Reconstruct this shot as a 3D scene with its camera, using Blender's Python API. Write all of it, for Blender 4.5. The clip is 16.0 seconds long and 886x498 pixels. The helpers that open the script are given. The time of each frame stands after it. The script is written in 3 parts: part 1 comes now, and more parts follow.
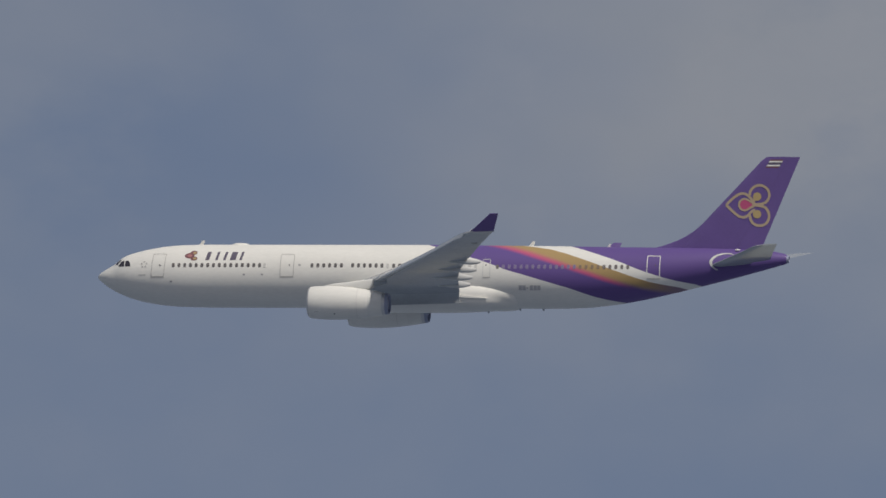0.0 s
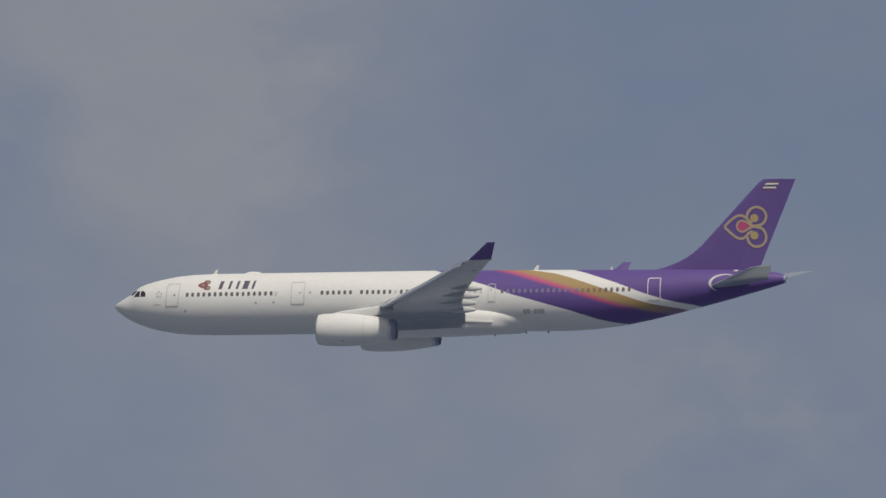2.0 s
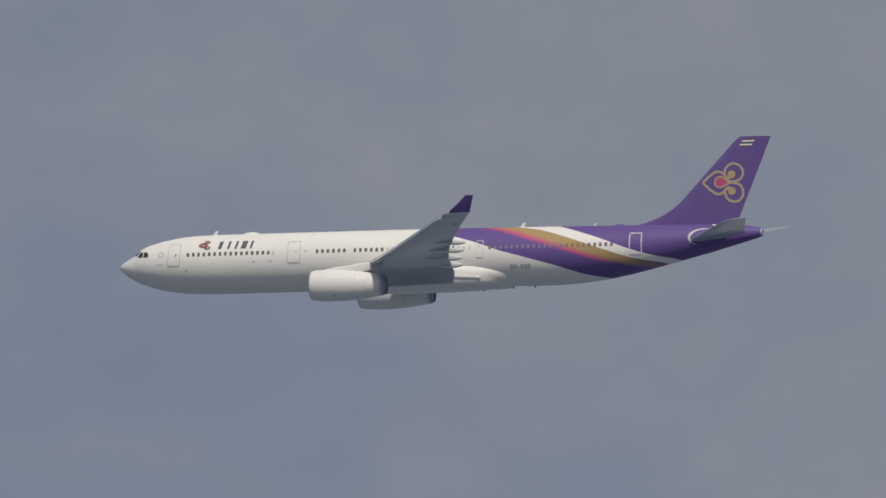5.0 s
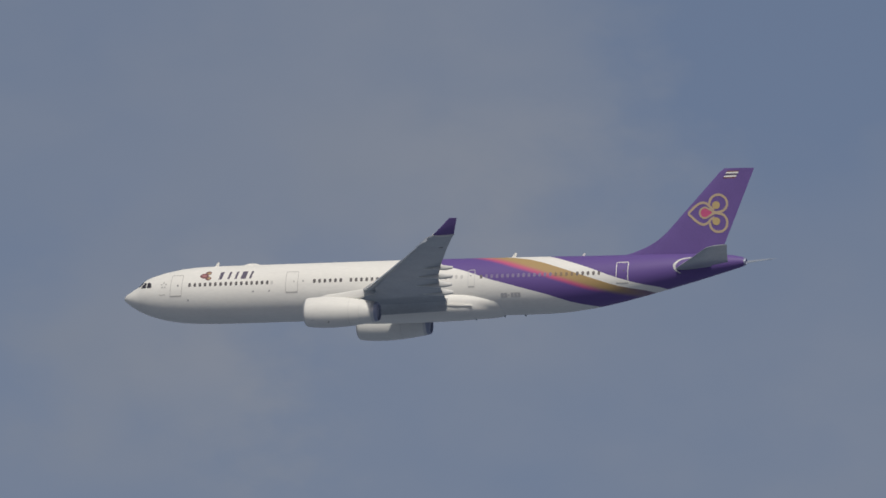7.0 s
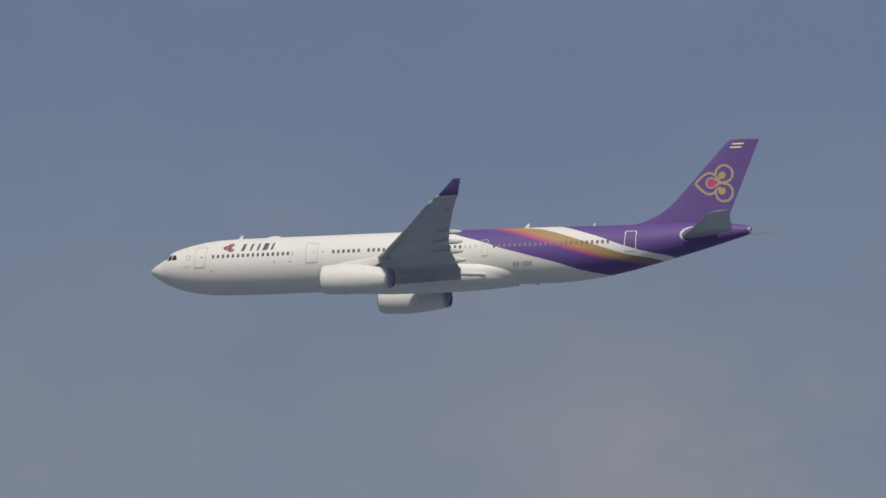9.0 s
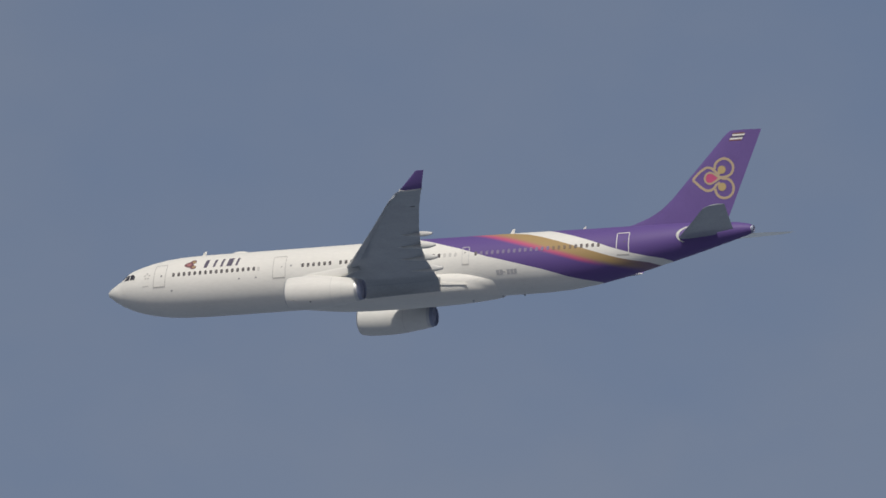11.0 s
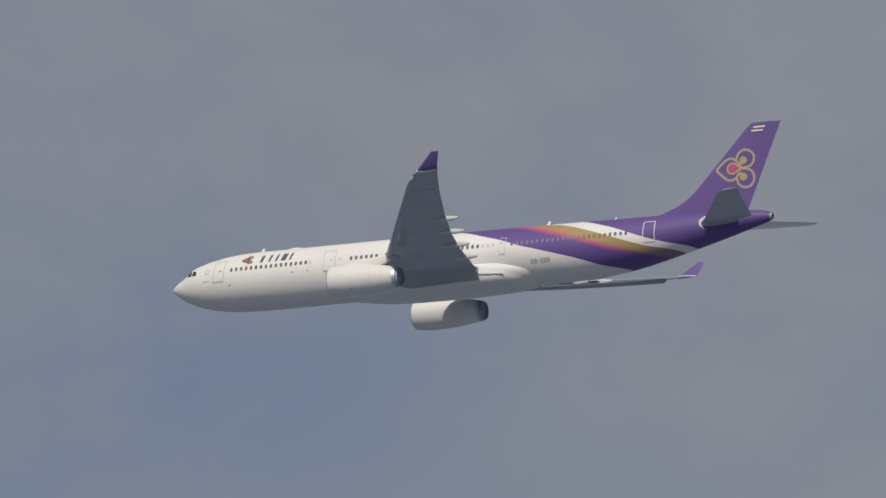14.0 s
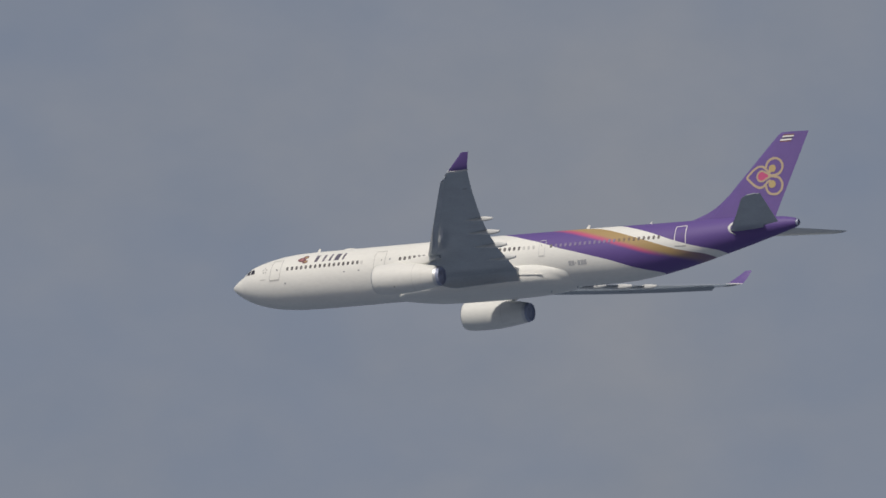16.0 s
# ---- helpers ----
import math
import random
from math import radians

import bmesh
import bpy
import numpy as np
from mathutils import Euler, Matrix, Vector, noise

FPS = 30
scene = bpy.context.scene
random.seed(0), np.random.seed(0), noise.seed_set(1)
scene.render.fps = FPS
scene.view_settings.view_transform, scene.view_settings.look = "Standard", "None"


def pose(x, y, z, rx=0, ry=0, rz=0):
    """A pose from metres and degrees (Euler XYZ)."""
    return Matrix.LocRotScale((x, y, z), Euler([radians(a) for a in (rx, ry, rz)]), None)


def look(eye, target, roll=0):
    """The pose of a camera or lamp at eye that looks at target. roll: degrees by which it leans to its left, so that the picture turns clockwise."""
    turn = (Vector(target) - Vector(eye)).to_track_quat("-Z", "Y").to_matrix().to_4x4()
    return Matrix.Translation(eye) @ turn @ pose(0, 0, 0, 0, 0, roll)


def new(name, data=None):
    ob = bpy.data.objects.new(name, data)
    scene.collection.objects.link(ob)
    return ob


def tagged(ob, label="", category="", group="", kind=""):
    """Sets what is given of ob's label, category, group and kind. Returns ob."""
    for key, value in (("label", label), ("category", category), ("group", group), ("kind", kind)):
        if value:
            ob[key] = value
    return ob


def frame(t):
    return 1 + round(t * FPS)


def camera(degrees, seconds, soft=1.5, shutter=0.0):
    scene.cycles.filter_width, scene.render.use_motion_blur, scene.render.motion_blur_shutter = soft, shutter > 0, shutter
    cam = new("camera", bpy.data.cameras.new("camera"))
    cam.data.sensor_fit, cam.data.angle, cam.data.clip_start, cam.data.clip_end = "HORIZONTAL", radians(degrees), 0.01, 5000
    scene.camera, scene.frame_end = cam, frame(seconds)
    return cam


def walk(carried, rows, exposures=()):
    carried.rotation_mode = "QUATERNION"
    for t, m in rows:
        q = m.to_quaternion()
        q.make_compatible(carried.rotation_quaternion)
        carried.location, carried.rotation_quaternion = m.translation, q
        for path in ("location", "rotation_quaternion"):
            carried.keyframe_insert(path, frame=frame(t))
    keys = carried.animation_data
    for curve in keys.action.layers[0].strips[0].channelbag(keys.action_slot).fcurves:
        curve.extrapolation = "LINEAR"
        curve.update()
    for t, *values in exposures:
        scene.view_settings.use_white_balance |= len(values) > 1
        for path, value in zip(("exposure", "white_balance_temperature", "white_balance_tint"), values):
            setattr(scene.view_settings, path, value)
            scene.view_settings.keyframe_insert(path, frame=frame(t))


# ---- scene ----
# Camera: a long telephoto lens on the ground, swung by hand after the airliner.
cam = camera(2.3, 16.0, soft=1.6)
CAMERA_AIM = [
    (0.00, 112.0686, -29.9375),
    (0.25, 112.0772, -28.9248),
    (0.50, 112.0869, -27.9225),
    (0.75, 112.1047, -26.9446),
    (1.00, 112.1160, -25.9720),
    (1.25, 112.1046, -24.9892),
    (1.50, 112.0893, -23.9976),
    (1.75, 112.0887, -22.9850),
    (2.00, 112.0838, -21.9794),
    (2.25, 112.0571, -21.0164),
    (2.50, 112.0286, -20.0577),
    (2.75, 112.0141, -19.0593),
    (3.00, 112.0026, -18.0752),
    (3.25, 111.9908, -17.1658),
    (3.50, 111.9719, -16.2650),
    (3.75, 111.9324, -15.3138),
    (4.00, 111.8876, -14.3543),
    (4.25, 111.8531, -13.4128),
    (4.50, 111.8259, -12.4819),
    (4.75, 111.8040, -11.5602),
    (5.00, 111.7859, -10.6459),
    (5.25, 111.7701, -9.7378),
    (5.50, 111.7550, -8.8347),
    (5.75, 111.7395, -7.9354),
    (6.00, 111.7223, -7.0388),
    (6.25, 111.7024, -6.1438),
    (6.50, 111.6789, -5.2493),
    (6.75, 111.6543, -4.3587),
    (7.00, 111.6306, -3.4693),
    (7.25, 111.6098, -2.5728),
    (7.50, 111.5776, -1.6784),
    (7.75, 111.5119, -0.7918),
    (8.00, 111.4428, 0.0815),
    (8.25, 111.3990, 0.9328),
    (8.50, 111.3661, 1.7696),
    (8.75, 111.3383, 2.5933),
    (9.00, 111.3118, 3.4089),
    (9.25, 111.2824, 4.2242),
    (9.50, 111.2518, 5.0277),
    (9.75, 111.2191, 5.8238),
    (10.00, 111.1836, 6.6178),
    (10.25, 111.1444, 7.4143),
    (10.50, 111.1009, 8.2164),
    (10.75, 111.0529, 9.0241),
    (11.00, 111.0003, 9.8343),
    (11.25, 110.9434, 10.6418),
    (11.50, 110.8826, 11.4406),
    (11.75, 110.8178, 12.2234),
    (12.00, 110.7530, 13.0086),
    (12.25, 110.6981, 13.8120),
    (12.50, 110.6378, 14.6069),
    (12.75, 110.5473, 15.3697),
    (13.00, 110.4623, 16.1102),
    (13.25, 110.4216, 16.8175),
    (13.50, 110.3868, 17.5252),
    (13.75, 110.3283, 18.2720),
    (14.00, 110.2581, 19.0320),
    (14.25, 110.1789, 19.8020),
    (14.50, 110.0960, 20.5538),
    (14.75, 110.0130, 21.2403),
    (15.00, 109.9383, 21.9166),
    (15.25, 109.8866, 22.6392),
    (15.50, 109.8422, 23.3550),
    (15.75, 109.7916, 24.0194),
    (16.00, 109.7419, 24.6647),
]
walk(cam, [(t, pose(0, 0, 1.7, tilt, 0, turn)) for t, tilt, turn in CAMERA_AIM])

# ---- light ----
SUN_AZIMUTH, SUN_ELEVATION = 180.0, 37.5   # degrees from +y towards -x / over the horizon


def sky_world():
    world = bpy.data.worlds.new("sky")
    world.use_nodes = True
    nt = world.node_tree
    n, l = nt.nodes, nt.links
    n.clear()
    out, bg = n.new("ShaderNodeOutputWorld"), n.new("ShaderNodeBackground")
    sky = n.new("ShaderNodeTexSky")
    sky.sky_type, sky.sun_disc = "NISHITA", False
    sky.sun_elevation, sky.sun_rotation = radians(SUN_ELEVATION), radians(-SUN_AZIMUTH)
    sky.air_density, sky.dust_density, sky.ozone_density = 1.0, 2.0, 1.5
    bg.inputs["Strength"].default_value = 0.1
    co = n.new("ShaderNodeTexCoord")

    def math_node(op, a, b=None, c=None, clamp=False):
        m = n.new("ShaderNodeMath")
        m.operation, m.use_clamp = op, clamp
        for i, v in enumerate((a, b, c)):
            if v is None:
                continue
            if isinstance(v, (int, float)):
                m.inputs[i].default_value = v
            else:
                l.new(v, m.inputs[i])
        return m.outputs[0]

    sep = n.new("ShaderNodeSeparateXYZ")
    l.new(co.outputs["Generated"], sep.inputs[0])
    x, y, z = sep.outputs
    # bearing to the left of +y and elevation, in degrees
    bearing = math_node("MULTIPLY", math_node("ARCTAN2", math_node("MULTIPLY", x, -1.0), y), 57.2958)
    elev = math_node("MULTIPLY", math_node("ARCSINE", z), 57.2958)
    mid = math_node("SUBTRACT", math_node("MULTIPLY_ADD", bearing, -0.045, 21.45),
                    math_node("MULTIPLY", math_node("MULTIPLY", bearing, bearing), 0.00105))
    above = math_node("MULTIPLY_ADD", math_node("SUBTRACT", elev, mid), 1.1, 0.5, clamp=True)

    def cover(stops):
        """How much of the sky is veiled, by bearing from -34 to 30 degrees."""
        ramp = n.new("ShaderNodeValToRGB")
        els = ramp.color_ramp.elements
        ramp.color_ramp.interpolation = "EASE"
        els.remove(els[1])
        for i, (b, v) in enumerate(stops):
            e = els.new((b + 34.0) / 64.0) if i else els[0]
            e.color = (v, v, v, 1)
        l.new(math_node("MULTIPLY_ADD", bearing, 1 / 64.0, 34.0 / 64.0, clamp=True), ramp.inputs[0])
        return ramp.outputs[0]

    high = cover(CLOUD_HIGH)
    low = cover(CLOUD_LOW)
    mixed = math_node("ADD", math_node("MULTIPLY", high, above),
                      math_node("MULTIPLY", low, math_node("SUBTRACT", 1.0, above)))

    def veil(scale, detail, squash):
        mp = n.new("ShaderNodeMapping")
        mp.inputs["Scale"].default_value = squash
        mp.inputs["Rotation"].default_value = (0, radians(18), 0)
        l.new(co.outputs["Generated"], mp.inputs[0])
        t = n.new("ShaderNodeTexNoise")
        t.inputs["Scale"].default_value, t.inputs["Detail"].default_value = scale, detail
        t.inputs["Roughness"].default_value = 0.55
        l.new(mp.outputs[0], t.inputs["Vector"])
        return t.outputs[0]

    big, fine = veil(55.0, 3.0, (1, 1, 1.5)), veil(190.0, 4.0, (1, 1, 1.6))
    # single banks and gaps of cloud, ragged by the broad noise
    stray = math_node("MULTIPLY_ADD", big, 2.4, -1.2)
    stray_side = math_node("MULTIPLY_ADD", fine, 1.0, -0.5)
    for b0, e0, wide, high_, much in CLOUD_BANKS:
        db = math_node("MULTIPLY", math_node("ADD", math_node("SUBTRACT", bearing, b0), stray_side), 1 / wide)
        de = math_node("MULTIPLY", math_node("ADD", math_node("SUBTRACT", elev, e0), math_node("MULTIPLY", stray, 0.3)), 1 / high_)
        far = math_node("ADD", math_node("MULTIPLY", db, db), math_node("MULTIPLY", de, de))
        near = math_node("SUBTRACT", 1.0, far, clamp=True)
        mixed = math_node("ADD", mixed, math_node("MULTIPLY", math_node("MULTIPLY", near, near), much))
    mixed = math_node("MAXIMUM", math_node("MINIMUM", mixed, 1.0), 0.0)
    grain = math_node("ADD", math_node("MULTIPLY_ADD", big, 2.2, -1.1), math_node("MULTIPLY_ADD", fine, 0.4, -0.2))
    amount = math_node("ADD", mixed, math_node("MULTIPLY", grain, math_node("MULTIPLY_ADD", mixed, 0.4, 0.24)), clamp=True)
    amount = math_node("SMOOTH_MIN", amount, 1.0, 0.1)

    tint = n.new("ShaderNodeMix")
    tint.data_type, tint.blend_type = "RGBA", "MULTIPLY"
    tint.inputs["Factor"].default_value = 1.0
    l.new(sky.outputs[0], tint.inputs["A"])
    tint.inputs["B"].default_value = SKY_TINT
    mix = n.new("ShaderNodeMix")
    mix.data_type = "RGBA"
    l.new(amount, mix.inputs["Factor"])
    l.new(tint.outputs["Result"], mix.inputs["A"])
    puff = n.new("ShaderNodeMix")
    puff.data_type = "RGBA"
    l.new(math_node("MULTIPLY_ADD", fine, 1.1, -0.05, clamp=True), puff.inputs["Factor"])
    puff.inputs["A"].default_value, puff.inputs["B"].default_value = CLOUD_SHADE, CLOUD_GREY
    l.new(puff.outputs["Result"], mix.inputs["B"])
    l.new(mix.outputs["Result"], bg.inputs["Color"])
    l.new(bg.outputs[0], out.inputs[0])
    scene.world = world


SKY_TINT = (0.88, 0.745, 0.695, 1)
CLOUD_GREY = (2.56, 2.69, 3.04, 1)
CLOUD_SHADE = (2.18, 2.38, 2.78, 1)
CLOUD_HIGH = [(-34, .7), (-30.4, .7), (-29.3, .35), (-28.4, .32), (-27.3, .42), (-25.9, .3), (-22.6, .29), (-21.4, .72), (-20.1, .5), (-19, .72),
              (-17, .9), (-15.7, .7), (-14.9, .75), (-13.8, .9), (-8, .7), (-5.8, .72), (-4.6, .12), (-3.6, .32), (-2.6, .32), (-1.2, .2),
              (.5, .04), (4, .03), (10.8, .1), (11.9, .5), (13, .55), (14.5, .65), (15.5, .95), (16.7, .7), (18, .88), (20.4, .7), (21.8, .5), (24.6, .78)]
CLOUD_LOW = [(-34, .05), (-27, .12), (-24.6, .1), (-23.4, .5), (-22.6, .55), (-21.4, .5), (-20.3, .3), (-18.6, .8), (-15, .9), (-13.8, .7),
             (-8, .65), (-5.8, .58), (-4.6, .28), (-3.2, .26), (-2.3, .24), (-1.1, .08), (-.4, .3), (.6, .08), (1.3, .4), (4, .6),
             (6, .4), (10.8, .15), (12, .45), (13, .6), (14, .5), (15.2, .85), (16.5, .95), (17, 1.0), (18.2, .75), (19.2, .55), (21.8, .36), (24.6, .78)]
# bearing and elevation of the middle, half width, half height (degrees), cover added or taken away
CLOUD_BANKS = [(-29.3, 22.3, .8, .4, -.25), (-30.8, 22.5, .7, .5, .25), (-21.1, 22.6, .9, .6, .4), (-22.5, 21.6, .7, .45, .4),
               (-19.9, 21.8, .5, .5, -.45), (-20.5, 22.4, .6, .4, -.35), (-15.3, 22.2, .5, .3, -.18), (-5.9, 21.9, .9, .6, .45),
               (-4.4, 22.1, .6, .5, -.3), (-3.4, 21.85, .8, .4, .3), (-2.7, 21.3, .6, .7, .4), (.6, 20.85, .5, .4, .4),
               (2.9, 20.8, .7, .4, .3), (14.1, 20.9, .5, .3, -.35), (17.0, 21.0, .6, .4, -.5), (19.5, 19.9, .7, .4, -.35)]
sky_world()

sun = new("sun", bpy.data.lights.new("sun", "SUN"))
sun.data.energy, sun.data.angle, sun.data.color = 2.5, radians(4.0), (1.0, 0.95, 0.86)
sun_way = Vector((-math.sin(radians(SUN_AZIMUTH)) * math.cos(radians(SUN_ELEVATION)),
                  math.cos(radians(SUN_AZIMUTH)) * math.cos(radians(SUN_ELEVATION)), math.sin(radians(SUN_ELEVATION))))
sun.matrix_world = look(sun_way * 50, (0, 0, 0))


# ---- materials ----
def material(name, base, rough=0.4, metal=0.0, coat=0.0, grime=0.06, scale=0.6, bump=0.0, stretch=(1, 1, 1)):
    """A painted or metal surface with broad soiling and fine grain."""
    m = bpy.data.materials.new(name)
    m.use_nodes = True
    n, l = m.node_tree.nodes, m.node_tree.links
    b = n["Principled BSDF"]
    b.inputs["Roughness"].default_value, b.inputs["Metallic"].default_value = rough, metal
    b.inputs["Coat Weight"].default_value, b.inputs["Coat Roughness"].default_value = coat, 0.15
    co, mp = n.new("ShaderNodeTexCoord"), n.new("ShaderNodeMapping")
    mp.inputs["Scale"].default_value = stretch
    l.new(co.outputs["Object"], mp.inputs[0])
    broad, fine = n.new("ShaderNodeTexNoise"), n.new("ShaderNodeTexNoise")
    broad.inputs["Scale"].default_value, broad.inputs["Detail"].default_value = scale, 4
    fine.inputs["Scale"].default_value, fine.inputs["Detail"].default_value = scale * 9, 3
    add = n.new("ShaderNodeMath")
    add.operation = "ADD"
    l.new(mp.outputs[0], broad.inputs["Vector"]), l.new(mp.outputs[0], fine.inputs["Vector"])
    l.new(broad.outputs[0], add.inputs[0]), l.new(fine.outputs[0], add.inputs[1])
    rng = n.new("ShaderNodeMapRange")
    rng.inputs["From Min"].default_value, rng.inputs["From Max"].default_value = 0.6, 1.4
    rng.inputs["To Min"].default_value, rng.inputs["To Max"].default_value = 1 - grime, 1 + grime * 0.5
    l.new(add.outputs[0], rng.inputs["Value"])
    mul = n.new("ShaderNodeMix")
    mul.data_type, mul.blend_type = "RGBA", "MULTIPLY"
    mul.inputs["Factor"].default_value = 1
    mul.inputs["A"].default_value = (*base, 1)
    l.new(rng.outputs[0], mul.inputs["B"])
    l.new(mul.outputs["Result"], b.inputs["Base Color"])
    if bump:
        bp = n.new("ShaderNodeBump")
        bp.inputs["Strength"].default_value, bp.inputs["Distance"].default_value = bump, 0.01
        l.new(fine.outputs[0], bp.inputs["Height"]), l.new(bp.outputs[0], b.inputs["Normal"])
    return m


WHITE, PURPLE, GOLD, PINK = (0.78, 0.77, 0.735), (0.136, 0.086, 0.282), (0.39, 0.27, 0.12), (0.50, 0.085, 0.20)
BODY_PURPLE = (0.118, 0.071, 0.264)
white_paint = material("white_paint", WHITE, 0.58, coat=0.0, grime=0.07, stretch=(0.35, 1, 1))
purple_paint = material("purple_paint", PURPLE, 0.42, coat=0.15, grime=0.1)
gold_paint = material("gold_paint", (0.46, 0.36, 0.25), 0.4, grime=0.08)
dot_gold = material("dot_gold", (0.46, 0.35, 0.17), 0.4, grime=0.08)
pink_paint = material("pink_paint", PINK, 0.4, grime=0.06)
maroon_paint = material("maroon_paint", (0.20, 0.09, 0.10), 0.4, grime=0.06)
rose_paint = material("rose_paint", (0.42, 0.19, 0.19), 0.4, grime=0.06)
wing_grey = material("wing_grey", (0.40, 0.43, 0.465), 0.16, grime=0.14, scale=0.5)
panel_grey = material("panel_grey", (0.39, 0.42, 0.46), 0.16, grime=0.12)
fairing_grey = material("fairing_grey", (0.44, 0.47, 0.50), 0.5, grime=0.1)
light_grey = material("light_grey", (0.62, 0.62, 0.61), 0.38, grime=0.1)
bare_metal = material("bare_metal", (0.66, 0.66, 0.67), 0.55, metal=1.0, grime=0.1)
burnt_metal = material("burnt_metal", (0.30, 0.33, 0.45), 0.55, metal=0.15, grime=0.2)
dark_glass = material("dark_glass", (0.045, 0.042, 0.055), 0.06, grime=0.1)
cabin_glass = material("cabin_glass", (0.15, 0.14, 0.14), 0.2, grime=0.1)
blind_grey = material("blind_grey", (0.23, 0.19, 0.32), 0.4, grime=0.1)
plug_white = material("plug_white", (0.60, 0.59, 0.57), 0.4, grime=0.1)
gilt_glass = material("gilt_glass", (0.26, 0.19, 0.13), 0.3, grime=0.1)
aft_glass = material("aft_glass", (0.20, 0.18, 0.175), 0.2, grime=0.1)
seam_grey = material("seam_grey", (0.46, 0.45, 0.44), 0.5, grime=0.1)
lettering = material("lettering", (0.12, 0.105, 0.15), 0.4, grime=0.06)
marking_grey = material("marking_grey", (0.33, 0.33, 0.35), 0.5, grime=0.1)
registration_grey = material("registration_grey", (0.44, 0.44, 0.46), 0.5, grime=0.1)
black_rubber = material("black_rubber", (0.02, 0.02, 0.022), 0.6, grime=0.1)
ground_mat = material("hazy_ground", (0.17, 0.205, 0.265), 0.95, grime=0.3, scale=0.004, bump=0.3)


def livery():
    """White body paint with the swept purple, magenta, gold and white bands of the rear fuselage."""
    m = material("livery_paint", WHITE, 0.6, coat=0.0, grime=0.07, stretch=(0.35, 1, 1))
    n, l = m.node_tree.nodes, m.node_tree.links
    b = n["Principled BSDF"]
    white = b.inputs["Base Color"].links[0].from_socket
    co, sep = n.new("ShaderNodeTexCoord"), n.new("ShaderNodeSeparateXYZ")
    l.new(co.outputs["Object"], sep.inputs[0])
    x, z = sep.outputs[0], sep.outputs[2]

    def over(stops, soft):
        """1 above the line given by (metres aft of the nose, height) stops, 0 below."""
        rng = n.new("ShaderNodeMapRange")
        rng.inputs["From Min"].default_value, rng.inputs["From Max"].default_value = 28 - PIVOT, 60 - PIVOT
        l.new(x, rng.inputs["Value"])
        ramp = n.new("ShaderNodeValToRGB")
        els = ramp.color_ramp.elements
        els.remove(els[1])
        els[0].color = (1, 1, 1, 1)
        for sx, sz in stops:
            v = (sz + 4) / 8
            els.new((sx - 28) / 32).color = (v, v, v, 1)
        l.new(rng.outputs[0], ramp.inputs[0])
        line = n.new("ShaderNodeMath")
        line.operation = "MULTIPLY_ADD"
        l.new(ramp.outputs[0], line.inputs[0])
        line.inputs[1].default_value, line.inputs[2].default_value = 8, -4
        d = n.new("ShaderNodeMath")
        d.operation = "SUBTRACT"
        l.new(z, d.inputs[0]), l.new(line.outputs[0], d.inputs[1])
        s = n.new("ShaderNodeMapRange")
        s.interpolation_type = "SMOOTHSTEP"
        s.inputs["From Min"].default_value, s.inputs["From Max"].default_value = -soft, soft
        l.new(d.outputs[0], s.inputs["Value"])
        return s.outputs[0]

    def lay(below, colour, mask):
        mix = n.new("ShaderNodeMix")
        mix.data_type = "RGBA"
        l.new(mask, mix.inputs["Factor"]), l.new(below, mix.inputs["A"])
        if isinstance(colour, tuple):
            mix.inputs["B"].default_value = (*colour, 1)
        else:
            l.new(colour, mix.inputs["B"])
        return mix.outputs["Result"]

    low = [(28.2, 4), (29.3, 2.95), (30.8, 2.54), (31.7, 2.32), (32.6, 2.06), (33.3, 1.83), (34.3, 1.53), (35.1, 1.31), (35.8, 1.06), (36.6, .79), (37.9, .32), (39.2, -.04),
           (40.6, -.45), (41.9, -.83), (43.2, -1.2), (44.4, -1.6), (45.6, -2.0), (46.8, -2.27), (47.8, -2.43), (49.6, -2.62), (51.5, -3.4)]
    pink_lo = [(34.2, 3.0), (36, 2.62), (37.4, 2.31), (38.75, 1.93), (40.1, 1.5), (41.4, 1.1), (42.7, .68), (44, .23), (45.2, -.15), (46.5, -.58), (48, -1.0), (49.5, -1.4),
               (51.5, -1.78), (55, -2.3), (59, -4)]
    pink_hi = [(35.4, 2.95), (36.9, 2.68), (38.36, 2.37), (39.8, 1.99), (40.9, 1.64), (42.4, 1.16), (43.6, .74), (45, .28), (46.1, -.1), (47.3, -.5), (48.7, -.92), (49.9, -1.22),
               (52, -1.58), (55, -2.05), (59, -3)]
    gold_top = [(37, 2.86), (38.4, 2.68), (39.9, 2.5), (41.5, 2.26), (43, 1.86), (44.4, 1.4), (45.7, .96), (47, .5), (48.2, .08), (49.4, -.33), (50.5, -.65), (51.7, -.9),
                (53, -1.1), (55, -1.6), (59, -2.5)]
    white_top = [(41, 3.0), (42.2, 2.78), (43.2, 2.56), (44.3, 2.28), (45.4, 1.94), (46.1, 1.72), (47.2, 1.36), (48.3, .95), (49.4, .51), (50.5, .12), (51.8, -.28), (53, -.57),
                 (54.4, -.82), (56, -1.3), (57.5, -2.0), (59, -2.6)]
    c = lay(white, BODY_PURPLE, over(low, .02))
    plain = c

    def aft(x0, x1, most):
        """Grows from 0 to `most` between two stations: pink thins out, gold takes painted shade."""
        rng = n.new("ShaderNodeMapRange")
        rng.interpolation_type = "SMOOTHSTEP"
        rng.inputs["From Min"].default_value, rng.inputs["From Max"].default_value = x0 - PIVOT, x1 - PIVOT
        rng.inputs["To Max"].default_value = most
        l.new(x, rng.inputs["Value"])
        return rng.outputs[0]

    c = lay(c, PINK, over(pink_lo, .2))
